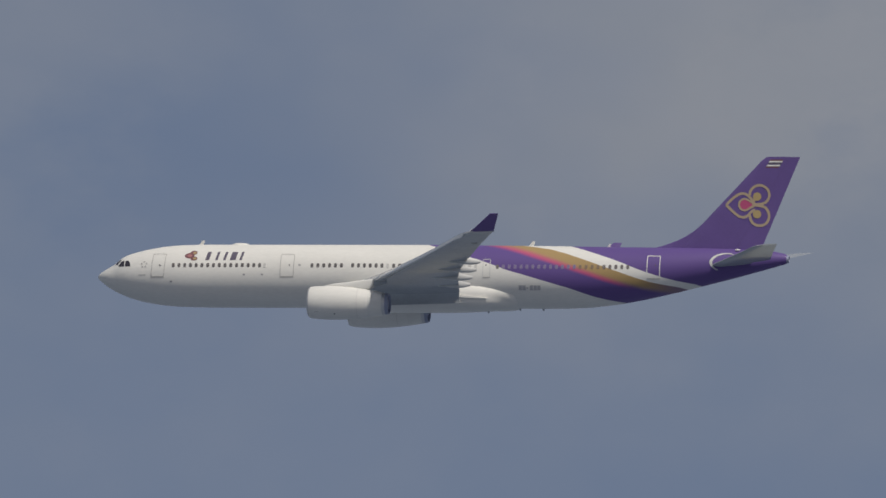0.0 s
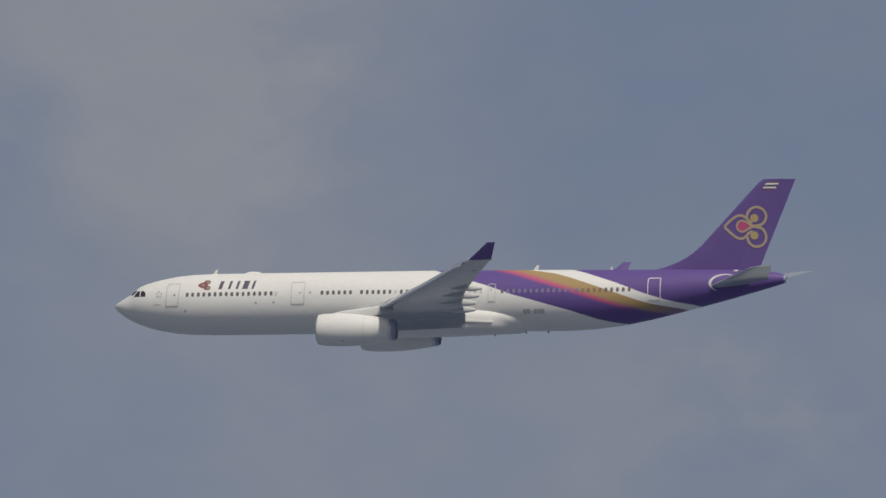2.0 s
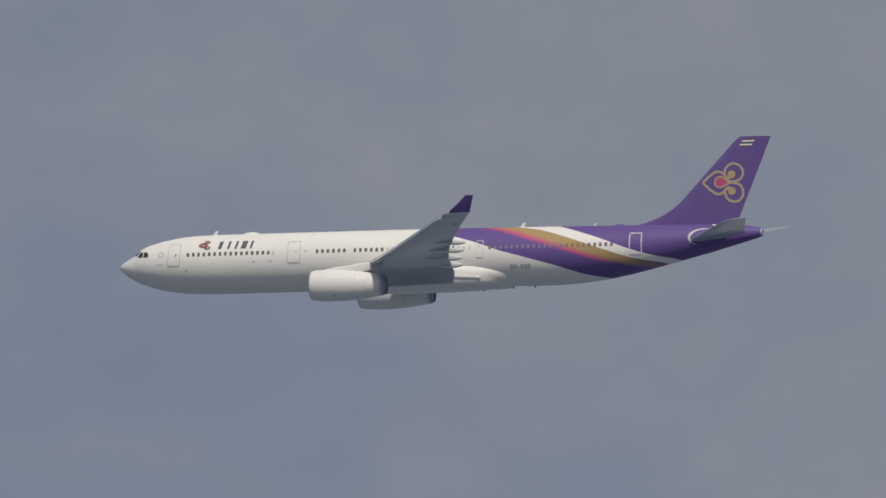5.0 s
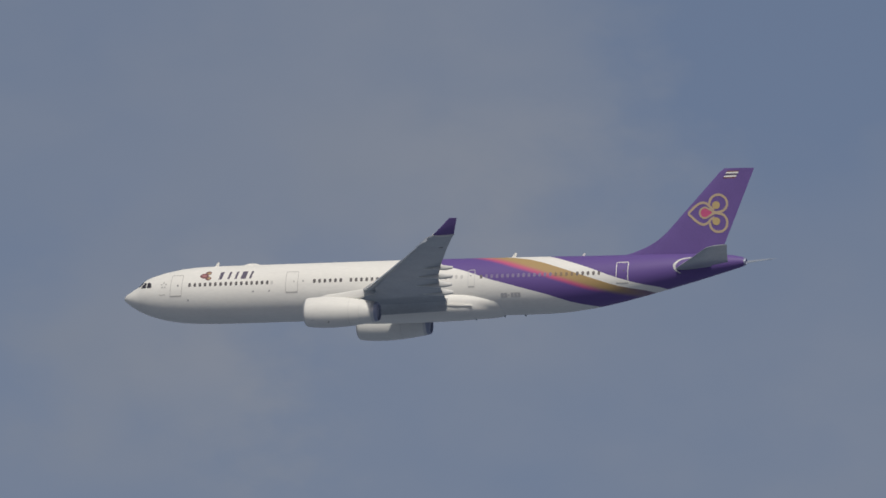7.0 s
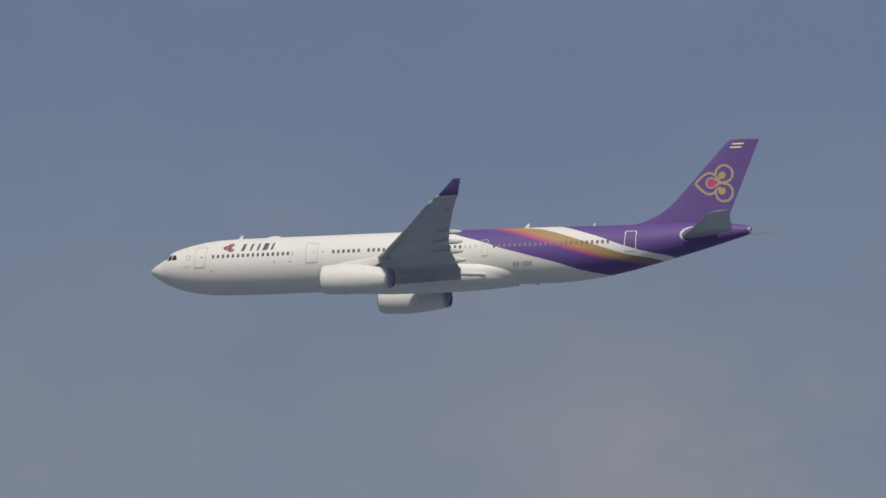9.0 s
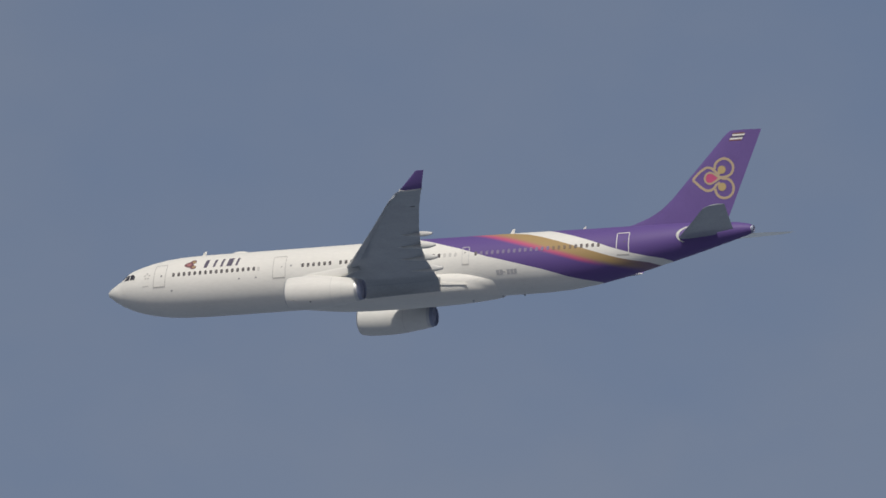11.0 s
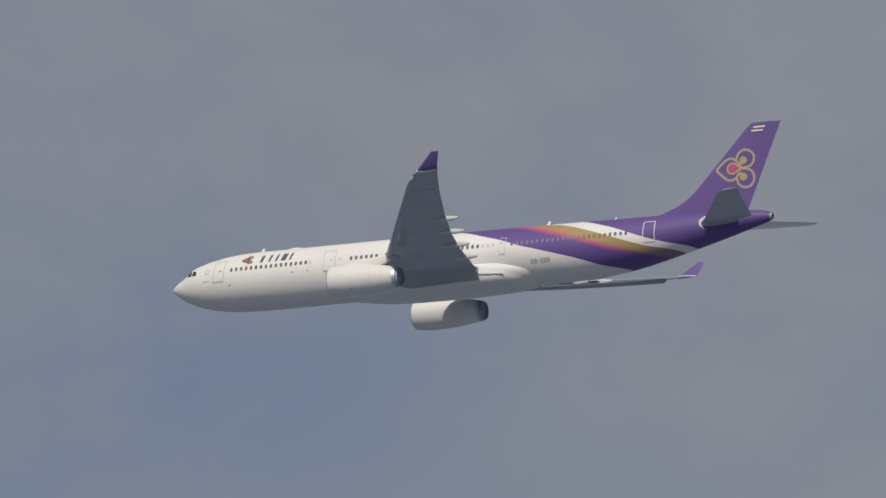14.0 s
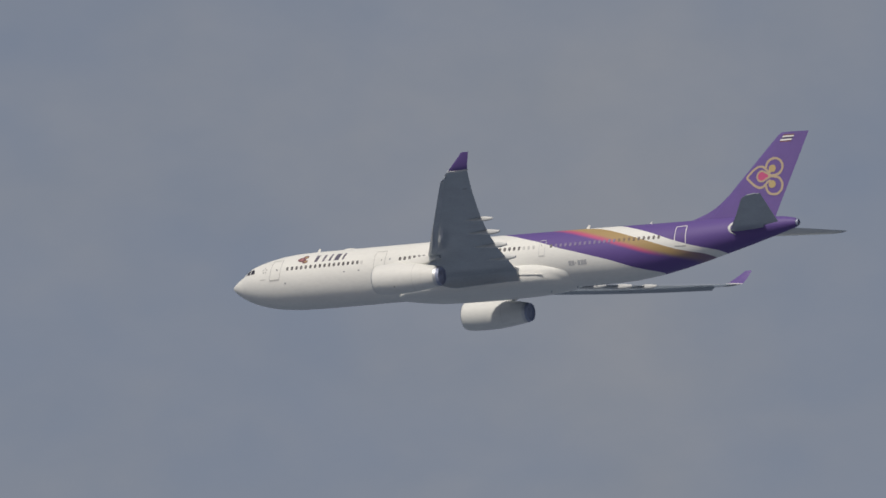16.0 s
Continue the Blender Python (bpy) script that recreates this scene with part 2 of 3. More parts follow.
    c = lay(c, plain, aft(46.8, 49.6, 1.0))
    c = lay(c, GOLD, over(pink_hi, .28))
    # dulls the gold aft: underside shade and haze put into the colour
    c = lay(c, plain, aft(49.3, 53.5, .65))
    c = lay(c, white, over(gold_top, .025))
    c = lay(c, BODY_PURPLE, over(white_top, .025))
    l.new(c, b.inputs["Base Color"])
    return m


PIVOT = 32.0          # the airliner's own origin lies this far aft of its nose, on the cabin's axis
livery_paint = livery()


# ---- mesh helpers ----
def part(name, bm, mat, parent, label=""):
    me = bpy.data.meshes.new(name)
    bmesh.ops.recalc_face_normals(bm, faces=bm.faces)
    bm.to_mesh(me)
    bm.free()
    me.materials.append(mat)
    for p in me.polygons:
        p.use_smooth = True
    me.set_sharp_from_angle(angle=radians(38))
    ob = new(name, me)
    ob.parent = parent
    if label:
        tagged(ob, label)
    return ob


def lerp(table, x, k=1):
    """Smooth value of column k of a table at x."""
    xs = [r[0] for r in table]
    return float(np.interp(x, xs, [r[k] for r in table]))


def loft(rings, caps=True, closed=True):
    """Skin over rings of equally many points, given in metres aft of the nose."""
    bm = bmesh.new()
    vs = [[bm.verts.new((p[0] - PIVOT, p[1], p[2])) for p in r] for r in rings]
    for a, b in zip(vs, vs[1:]):
        for i in range(len(a) if closed else len(a) - 1):
            j = (i + 1) % len(a)
            bm.faces.new((a[i], a[j], b[j], b[i]))
    if caps:
        bm.faces.new(vs[0][::-1]), bm.faces.new(vs[-1])
    bmesh.ops.remove_doubles(bm, verts=bm.verts, dist=0.0005)
    return bm


def ellipsoid(c, r, seg=14, rings=8):
    bm = bmesh.new()
    bmesh.ops.create_uvsphere(bm, u_segments=seg, v_segments=rings, radius=1)
    for v in bm.verts:
        v.co = Vector((c[0] - PIVOT + v.co.x * r[0], c[1] + v.co.y * r[1], c[2] + v.co.z * r[2]))
    return bm


# ---- the airliner's lines: metres aft of the nose, top, bottom, half width ----
BODY = [(0.0, -.14, -.26, .05), (.08, .02, -.40, .22), (.31, .22, -.60, .5), (.82, .53, -1.0, .95), (1.34, .83, -1.32, 1.28),
        (1.62, 1.0, -1.48, 1.42), (2.0, 1.36, -1.66, 1.62), (2.45, 1.66, -1.86, 1.82), (2.9, 1.84, -2.02, 1.98), (3.4, 1.99, -2.18, 2.12),
        (4.4, 2.25, -2.44, 2.36), (6.0, 2.54, -2.7, 2.63), (7.5, 2.68, -2.82, 2.77), (9.5, 2.74, -2.88, 2.82), (12, 2.74, -2.9, 2.82),
        (30, 2.72, -2.92, 2.82), (41, 2.62, -2.98, 2.82), (43, 2.59, -2.97, 2.8), (45, 2.56, -2.88, 2.74), (47.6, 2.52, -2.58, 2.6), (50.1, 2.5, -2.12, 2.4),
        (52.7, 2.48, -1.53, 2.12), (55.2, 2.45, -.92, 1.8), (57.8, 2.38, -.27, 1.42), (60.3, 2.24, .4, .96), (61.4, 2.14, .7, .72),
        (62.3, 1.96, .96, .52), (62.6, 1.84, 1.06, .42)]


def body_at(x):
    top, bottom, half = (lerp(BODY, x, k) for k in (1, 2, 3))
    return (top + bottom) / 2, (top - bottom) / 2, half


def skin(x, z, side=-1, out=0.015):
    """The point of the fuselage's side at (x, z), a little proud of it. side -1: port."""
    zc, h, w = body_at(x)
    s = max(-0.999, min(0.999, (z - zc) / h))
    y = w * math.sqrt(1 - s * s)
    nrm = Vector((0, y / w**2, (z - zc) / h**2)).normalized()
    return (x, side * (y + nrm.y * out), z + nrm.z * out)


def on_skin(name, rows, mat, parent, side=-1, out=0.015, label=""):
    """A patch that hugs the fuselage: rows of (z, x from, x to), top to bottom."""
    bm = bmesh.new()
    grid = []
    for z, a, b in rows:
        pts = [skin(a + (b - a) * i / 3, z, side, out) for i in range(4)]
        grid.append([bm.verts.new((p[0] - PIVOT, p[1], p[2])) for p in pts])
    for r, s in zip(grid, grid[1:]):
        for i in range(3):
            bm.faces.new((r[i], r[i + 1], s[i + 1], s[i]))
    return part(name, bm, mat, parent, label)


def outline(name, x0, x1, z0, z1, wide, mat, parent, side=-1, lean=0.0, label=""):
    """A door's seam: a thin frame that hugs the fuselage, with rounded corners."""
    bm = bmesh.new()
    r, pts = 0.14, []
    for cx, cz, a0 in ((x1 - r, z1 - r, 0), (x0 + r, z1 - r, 90), (x0 + r, z0 + r, 180), (x1 - r, z0 + r, 270)):
        for k in range(4):
            a = radians(a0 + 30 * k)
            pts.append((cx + r * math.cos(a), cz + r * math.sin(a), math.cos(a), math.sin(a)))
    dense = []
    for p, q in zip(pts, pts[1:] + pts[:1]):
        n = 6 if abs(p[1] - q[1]) > 0.4 else 1
        dense += [[p[i] + (q[i] - p[i]) * k / n for i in range(4)] for k in range(n)]
    ring = []
    for x, z, nx, nz in dense:
        s = lean * (z - z0)
        a, b = skin(x + s, z, side, 0.02), skin(x + s - nx * wide, z - nz * wide, side, 0.02)
        ring.append([bm.verts.new((p[0] - PIVOT, p[1], p[2])) for p in (a, b)])
    for p, q in zip(ring, ring[1:] + ring[:1]):
        bm.faces.new((p[0], q[0], q[1], p[1]))
    return part(name, bm, mat, parent, label)


# ---- setting ----
def ground():
    bm = bmesh.new()
    bmesh.ops.create_grid(bm, x_segments=24, y_segments=24, size=30000)
    me = bpy.data.meshes.new("ground")
    bm.to_mesh(me)
    bm.free()
    me.materials.append(ground_mat)
    tagged(new("ground", me), "plain blue-grey open ground far under the flight path", "ground", kind="structure")


ground()

# ---- the airliner ----
airliner = tagged(new("airliner"), "white twin-engine airliner with purple tail and gold stripe, in flight", "airplane")


def fuselage():
    rings, xs = [], []
    for a, b in zip(BODY, BODY[1:]):
        n = max(1, int((b[0] - a[0]) / 0.5))
        xs += [a[0] + (b[0] - a[0]) * k / n for k in range(n)]
    xs.append(BODY[-1][0])
    # ease the lines between the stations
    tab = np.array([[x, *(lerp(BODY, x, k) for k in (1, 2, 3))] for x in xs])
    for x, top, bottom, half in tab:
        zc, h = (top + bottom) / 2, (top - bottom) / 2
        rings.append([(x, half * math.sin(a), zc + h * math.cos(a)) for a in np.linspace(0, 2 * math.pi, 56, endpoint=False)])
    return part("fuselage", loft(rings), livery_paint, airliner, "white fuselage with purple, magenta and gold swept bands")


body = fuselage()


def belly():
    rows = [(19.2, 1.2, -2.5, -2.86), (20.5, 2.2, -1.9, -3.0), (22.5, 2.9, -1.2, -3.2), (25, 3.12, -.9, -3.3), (29, 3.2, -.75, -3.34), (32, 3.18, -.6, -3.32),
            (34, 3.1, -.55, -3.27), (35.5, 3.0, -.64, -3.2), (36.6, 2.93, -.72, -3.12), (37.6, 2.87, -.92, -3.05), (38.6, 2.8, -1.35, -3.0)]

    def boxy(x, a):
        w, t, b = (lerp(rows, x, k) for k in (1, 2, 3))
        zc, h = (t + b) / 2, (t - b) / 2
        return (w * math.copysign(abs(math.sin(a)) ** .58, math.sin(a)), zc + h * math.copysign(abs(math.cos(a)) ** (.85 if math.cos(a) > 0 else .66), math.cos(a)))

    def swell(x, a):
        """The rear end: a bulge that rises softly out of the round fuselage."""
        zc, h, w = body_at(x)
        k = max(0.0, (x - 34.5) / 4.1)
        start = radians(94 + 26 * k ** 2.4)
        up = abs(a if a <= math.pi else 2 * math.pi - a) / math.pi
        phi = start + (math.pi - start) * up
        rise = min(1.0, (phi - start) / .5)
        rise = rise * rise * (3 - 2 * rise)
        d = -.06 + .46 * rise * math.sqrt(max(0.0, 1 - k * k))
        side = 1 if a <= math.pi else -1
        return (side * (w + d) * math.sin(phi), zc + (h + d) * math.cos(phi))

    rings = []
    for x in np.linspace(19.2, 38.6, 60):
        u = max(0.0, min(1.0, (x - 35.0) / 3.6))
        u = u * u * (3 - 2 * u)
        ring = []
        for a in np.linspace(0, 2 * math.pi, 48, endpoint=False):
            p, q = boxy(x, a), swell(x, a)
            ring.append((x, p[0] + (q[0] - p[0]) * u, p[1] + (q[1] - p[1]) * u))
        rings.append(ring)
    return part("belly_fairing", loft(rings), white_paint, airliner, "white bulged wing root fairing")


belly()


# ---- wings ----
def wing_z(y):
    return -1.8 + (y - 2.8) * .125 + .0016 * (y - 2.8) ** 2


WING = [(1.5, 22.1, 33.1, .125), (2.8, 22.9, 33.5, .125), (6.5, 25.1, 34.15, .115), (9.6, 26.98, 34.62, .108), (13.1, 29.05, 35.45, .105),
        (17.9, 31.95, 37.06, .10), (24, 35.65, 39.35, .095), (27.6, 37.85, 40.85, .09), (28.5, 38.68, 41.24, .08), (29.1, 39.3, 41.5, .07)]


def foil(f, t):
    """Half thickness and camber of a wing section at the fraction f of its chord, in chords."""
    return 5 * t * (.2969 * math.sqrt(f) - .126 * f - .3516 * f * f + .2843 * f**3 - .1030 * f**4), .012 * math.sin(math.pi * f)


def wing_set(y):
    """How far the trailing edge is set below the leading edge, most at the root."""
    return .72 * max(0.0, 1 - (y - 1.5) / 11)


def wing_under(x, y):
    le, te, t = (lerp(WING, y, k) for k in (1, 2, 3))
    c = te - le
    f = max(.02, min(1.0, (x - le) / c))
    h, cam_ = foil(f, t)
    return wing_z(y) + .45 * t * c + (cam_ - h) * c - wing_set(y) * f


def strip(table, zfun, y0, y1, f0, f1, side, steps=10, cut=0.0, trim=0.0, hinge=0.0, droop=0.0):
    """A closed piece of a wing between two spans and two fractions of its chord."""
    rings = []
    lo, hi = f0, f1
    for y in np.linspace(y0, y1, steps):
        le, te, t = (lerp(table, y, k) for k in (1, 2, 3))
        c = te - le
        fs = [lo + (hi - lo) * (1 - math.cos(math.pi * k / 9)) / 2 for k in range(10)]
        if cut:
            fs[0], fs[-1] = min(lo + (cut / c if lo > 0 else 0), hi), (hi - cut / c if hi < 1 else hi)
        mid = zfun(y) + .45 * t * c
        upper, lower = [], []
        for f in fs:
            h, cam_ = foil(f, t)
            low = droop * max(0.0, 1 - f / .125)
            x, lift = le + f * c - .22 * low, trim * (le + f * c - hinge) - low - (wing_set(y) * f if zfun is wing_z else 0)
            upper.append((x, side * y, mid + lift + (cam_ + h) * c))
            lower.append((x, side * y, mid + lift + (cam_ - h) * c))
        rings.append(lower[::-1] + upper)
    return loft(rings)


def wing(side):
    w = part("wing", strip(WING, wing_z, 1.5, 29.1, .12, .74, side, 34), wing_grey, airliner, "grey swept wing")
    # leading-edge slats
    for a, b in ((3.0, 8.2), (10.3, 13.6), (13.65, 17.0), (17.05, 20.4), (20.45, 23.9), (23.95, 28.4)):
        part("slat", strip(WING, wing_z, a, b, 0, .125, side, 8, droop=.43), panel_grey, w, "grey slat, slightly lowered")
    part("leading_edge", strip(WING, wing_z, 8.23, 10.27, 0, .124, side, 4, droop=.3), wing_grey, w)
    part("wing_root", strip(WING, wing_z, 1.5, 2.97, 0, .124, side, 4), white_paint, w)
    part("tip_edge", strip(WING, wing_z, 28.43, 29.1, 0, .124, side, 6, droop=.1), bare_metal, w, "bare metal wing tip edge")
    # flaps and ailerons
    for a, b, nm in ((2.9, 9.43, "flap"), (9.45, 19.23, "flap"), (19.245, 23.43, "aileron"), (23.445, 27.33, "aileron"), (27.345, 29.1, "tip_trailing_edge")):
        part(nm, strip(WING, wing_z, a, b, .735, 1, side, 10, .012), wing_grey, w)
    # winglet: leans out and rakes back
    rings = []
    for k in np.linspace(0, 1, 9):
        y = 29.1 + 1.0 * (k ** .8)
        z = wing_z(29.1) + .09 + 1.52 * k ** 1.12
        le, te = 39.4 + 1.95 * k, 41.53 + .58 * k
        t, c = .075, te - le
        tilt = min(1.0, .25 + 1.2 * k)
        ny, nz = -math.sin(tilt * 1.0), math.cos(tilt * 1.0)
        ring = []
        fs = [(1 - math.cos(math.pi * i / 8)) / 2 for i in range(9)]
        for s, seq in ((1, fs[::-1]), (-1, fs)):
            for f in seq:
                h = foil(f, t)[0] * c * s
                ring.append((le + f * c, side * (y + ny * h), z + nz * h))
        rings.append(ring)
    part("winglet", loft(rings), purple_paint, w, "purple upturned winglet")
    # pale strip added for the sunlit edge where the winglet begins
    base = [(rings[0][i], rings[1][i]) for i in range(len(rings[0]))]
    part("winglet_lit_edge", loft([[(p[0] + (p[0] - 40.4) * .03, p[1] + side * dy, p[2] + (p[2] - wing_z(29.1) - .09) * .8 + dz) for p, _ in base]
                                for dy, dz in ((-.12, -.04), (0.02, .02), (.05, .05))]), light_grey, w, "pale strip painted as the sunlit edge at the foot of the winglet")
    # flap track fairings
    for y, length, r, past in ((7.08, 4.8, .33, .85), (10.53, 4.6, .32, 1.05), (14.0, 4.2, .30, 1.2), (17.36, 3.8, .27, 1.05)):
        te = lerp(WING, y, 2)
        split = 1 - (past + .25) / length

        def ring(k):
            x = te + past + .2 - length * (1 - k)
            rr = r * min(1.0, (k / .5) ** .7) * (1 - .66 * max(0.0, (k - .55) / .45) ** 1.8) + .02
            rr *= .42 + .58 * max(0.0, min(1.0, (k - .52) / .32))
            z = wing_z(y) + .25 - .14 * math.sin(math.pi * min(1.0, k * .8)) - .05 * k
            wall = max(0.0, 1 - 4 * max(0.0, k - split))      # upright flanks where it joins the wing
            pts = []
            for a in np.linspace(0, 2 * math.pi, 16, endpoint=False):
                s, c = math.sin(a), math.cos(a)
                if c > 0:
                    s, c = math.copysign(abs(s) ** (1 - .6 * wall), s), c * (1 + .5 * wall)
                pts.append((x, side * y + rr * .75 * s, z + rr * c))
            return pts

        f = part("flap_track_fairing", loft([ring(k) for k in np.linspace(0, split, 14)]), light_grey, w, "pale grey flap track fairing")
        part("fairing_tail", loft([ring(k) for k in np.linspace(split + .003, 1, 8)]), light_grey, f, "pale tail of the fairing")
    # fillet behind the wing root
    bm = bmesh.new()
    pts = [(32.6, 2.7, -1.80), (32.6, 2.7, -2.05), (33.3, 3.24, -1.86), (33.3, 3.24, -2.06), (34.6, 3.20, -1.98), (34.6, 3.20, -2.13), (36.1, 3.0, -2.13), (36.1, 3.0, -2.18), (35.8, 2.7, -2.12)]
    vs = [bm.verts.new((p[0] - PIVOT, side * p[1], p[2])) for p in pts]
    bmesh.ops.convex_hull(bm, input=vs)
    part("root_fillet", bm, white_paint, w)
    # hollow fairing added under the wing root, down to the belly, grey as wing shadow
    rings = []
    for x in np.linspace(24.2, 33.55, 16):
        k = min(1.0, (x - 24.2) / 2.2) ** .6
        y1 = 3.5 + 1.9 * k
        z1, z0 = wing_under(x, y1) + .03, -1.9 - .98 * k + .03 * (x - 24.2)
        ring = []
        for i in range(10):
            u = i / 9
            ring.append((x, side * (3.23 + (y1 - 3.23) * (1 - u) ** 2.2), z1 + (z0 - z1) * u ** 2.0))
        ring += [(x, side * 2.6, z0), (x, side * 2.6, z1 + .05)]
        rings.append(ring)
    part("root_shade_fairing", loft(rings), wing_grey, w, "added grey hollow fairing that stands for the shade under the wing root")
    # fuel tank vent near the tip
    vx, vy = 38.95, 24.7
    part("fuel_vent", ellipsoid((vx, side * vy, wing_under(vx, vy)), (.30, .14, .035)), marking_grey, w, "dark fuel tank vent")
    part("landing_light", ellipsoid((23.6, side * 3.55, -1.25), (.18, .16, .1)), dark_glass, w)


for side in (-1, 1):
    wing(side)


# ---- engines ----
NACELLE = [(0, 1.22), (.05, 1.31), (.16, 1.37), (.4, 1.42), (.9, 1.47), (1.8, 1.50), (2.8, 1.49), (3.8, 1.43), (4.8, 1.32), (5.5, 1.22)]


def turned(profile, x0, y, z, droop=0.0, seg=44, caps=False):
    return loft([[(x0 + dx, y + r * math.sin(a), z + r * math.cos(a) + droop * dx) for a in np.linspace(0, 2 * math.pi, seg, endpoint=False)]
                 for dx, r in profile], caps=caps)


def engine(side):
    x0, y, z, d = 21.1, side * 9.37, -2.80, -.018
    e = part("engine", turned(NACELLE[2:], x0, y, z, d), white_paint, airliner, "white turbofan nacelle")
    part("intake_lip", turned([(.75, 1.12), (.3, 1.14), (.1, 1.17), *NACELLE[:3]], x0, y, z, d), bare_metal, e, "bare metal intake lip")
    part("intake_duct", turned([(.75, 1.12), (1.5, 1.16), (1.55, .05)], x0, y, z, d), panel_grey, e)
    part("spinner", turned([(.9, .02), (1.2, .2), (1.5, .34)], x0, y, z, d), burnt_metal, e)
    bm = bmesh.new()
    for k in range(24):
        a = 2 * math.pi * k / 24
        ca, sa = math.cos(a), math.sin(a)
        q = [(1.40, .3, -.04), (1.52, .3, .05), (1.50, 1.13, .10), (1.34, 1.13, -.08)]
        bm.faces.new([bm.verts.new((x0 + dx - PIVOT, y + r * sa + w * ca, z + r * ca - w * sa)) for dx, r, w in q])
    part("fan", bm, burnt_metal, e)
    part("reverser_cowl", turned([(5.47, 1.21), (5.53, 1.222), (6.1, 1.13), (6.74, 1.02)], x0, y, z, d), white_paint, e, "white thrust reverser cowl")
    part("nozzle_ring", turned([(6.72, 1.026), (6.95, .98), (6.99, .965)], x0, y, z, d), bare_metal, e, "bare metal nozzle ring")
    part("exhaust_nozzle", turned([(6.97, .97), (7.15, .92), (7.29, .88), (7.28, .80), (7.1, .78), (7.05, .5), (7.2, .3), (7.28, .02)], x0, y, z, d), burnt_metal, e, "dark burnt metal exhaust nozzle")
    r = float(np.interp(4.55, [p[0] for p in NACELLE], [p[1] for p in NACELLE]))
    part("cowl_seam", turned([(4.535, r + .012), (4.565, r + .008)], x0, y, z, d), plug_white, e)
    part("vent", ellipsoid((x0 + 2.55, y + side * 1.05, z - 1.02), (.09, .09, .11)), black_rubber, e)
    part("latch_mark", ellipsoid((x0 + 1.0, y + side * 1.18, z - .86), (.3, .03, .03)), seam_grey, e)
    # strake
    bm = bmesh.new()
    a = radians(38)
    s = -side
    ny, nz = s * math.sin(a), math.cos(a)
    base = [(x0 + 1.3, 1.44), (x0 + 2.9, 1.46), (x0 + 2.9, 1.8), (x0 + 2.5, 1.76)]
    for off in (-.02, .02):
        bm.faces.new([bm.verts.new((px - PIVOT, y + ny * r + nz * off, z + nz * r - ny * off)) for px, r in base])
    part("strake", bm, white_paint, e)
    # pylon: top line, bottom line, half width
    rows = [(22.6, -1.28, -1.5, .05), (23.4, -1.12, -1.6, .22), (24.8, -.98, -1.7, .28), (26.0, -.8, -1.7, .26), (26.6, -.74, -1.6, .24), (27.2, -.68, -1.35, .2),
            (28.2, -.7, -1.15, .14), (28.9, -.8, -1.05, .1), (29.4, -.85, -.98, .04)]
    # rear piece is grey: the wing's shadow on the pylon put into its colour
    for nm, a0, a1, mat in (("pylon", 22.6, 26.98, white_paint), ("pylon_shaded", 27.0, 28.1, fairing_grey)):
        rings = []
        for x in np.linspace(a0, a1, 14):
            t, b, w = (lerp(rows, x, k) for k in (1, 2, 3))
            rings.append([(x, y + w * math.copysign(abs(math.sin(a)) ** .5, math.sin(a)), (t + b) / 2 + (t - b) / 2 * math.copysign(abs(math.cos(a)) ** .6, math.cos(a)))
                          for a in np.linspace(0, 2 * math.pi, 16, endpoint=False)])
        part(nm, loft(rings), mat, e)


for side in (-1, 1):
    engine(side)


# ---- tail ----
def fin_edges(z):
    le = lerp([(2.2, 52.65), (4.67, 54.98), (10.33, 60.33), (10.5, 60.5), (10.58, 60.72)], z)
    te = lerp([(2.2, 60.2), (2.8, 60.46), (10.58, 63.72)], z)
    return le, te


def upright(z0, z1, f0, f1, steps=20):
    rings = []
    for z in np.linspace(z0, z1, steps):
        le, te = fin_edges(z)
        c, t = te - le, .095
        fs = [f0 + (f1 - f0) * (1 - math.cos(math.pi * k / 9)) / 2 for k in range(10)]
        rings.append([(le + f * c, -foil(f, t)[0] * c, z) for f in fs] + [(le + f * c, foil(f, t)[0] * c, z) for f in fs[::-1]])
    return loft(rings)


def fin_side(x, z, side=-1, out=.02):
    le, te = fin_edges(z)
    f = max(.001, min(.999, (x - le) / (te - le)))
    return (x - PIVOT, side * (foil(f, .095)[0] * (te - le) + out), z)


def tail():
    fin = part("fin", upright(2.0, 10.58, 0, .70, 26), purple_paint, airliner, "tall purple tail fin")
    part("rudder", upright(2.2, 10.56, .7012, 1, 20), purple_paint, fin, "purple rudder")
    # dorsal fillet
    line = [(50.6, 2.47), (51.4, 2.66), (52.69, 3.13), (53.4, 3.48), (53.97, 3.84), (54.4, 4.16), (54.98, 4.67)]
    rings = []
    for x in np.linspace(50.6, 54.98, 20):
        t = lerp(line, x)
        w = .04 + .2 * (x - 50.6) / 4.4
        rings.append([(x, -w * 1.5, 2.0), (x, -w, (2.0 + t) / 2), (x, -w * .45, t - .05), (x, 0, t), (x, w * .45, t - .05), (x, w, (2.0 + t) / 2), (x, w * 1.5, 2.0)])
    part("dorsal_fillet", loft(rings), purple_paint, fin)
    return fin


fin = tail()

STAB = [(.7, 55.3, 61.1, .10), (1.4, 55.95, 61.3, .10), (5.4, 58.7, 62.3, .10), (9.2, 61.2, 63.3, .095), (9.5, 61.5, 63.35, .08), (9.7, 61.95, 63.4, .06)]


def stab_z(y):
    return .78 + (y - 1.4) * .135


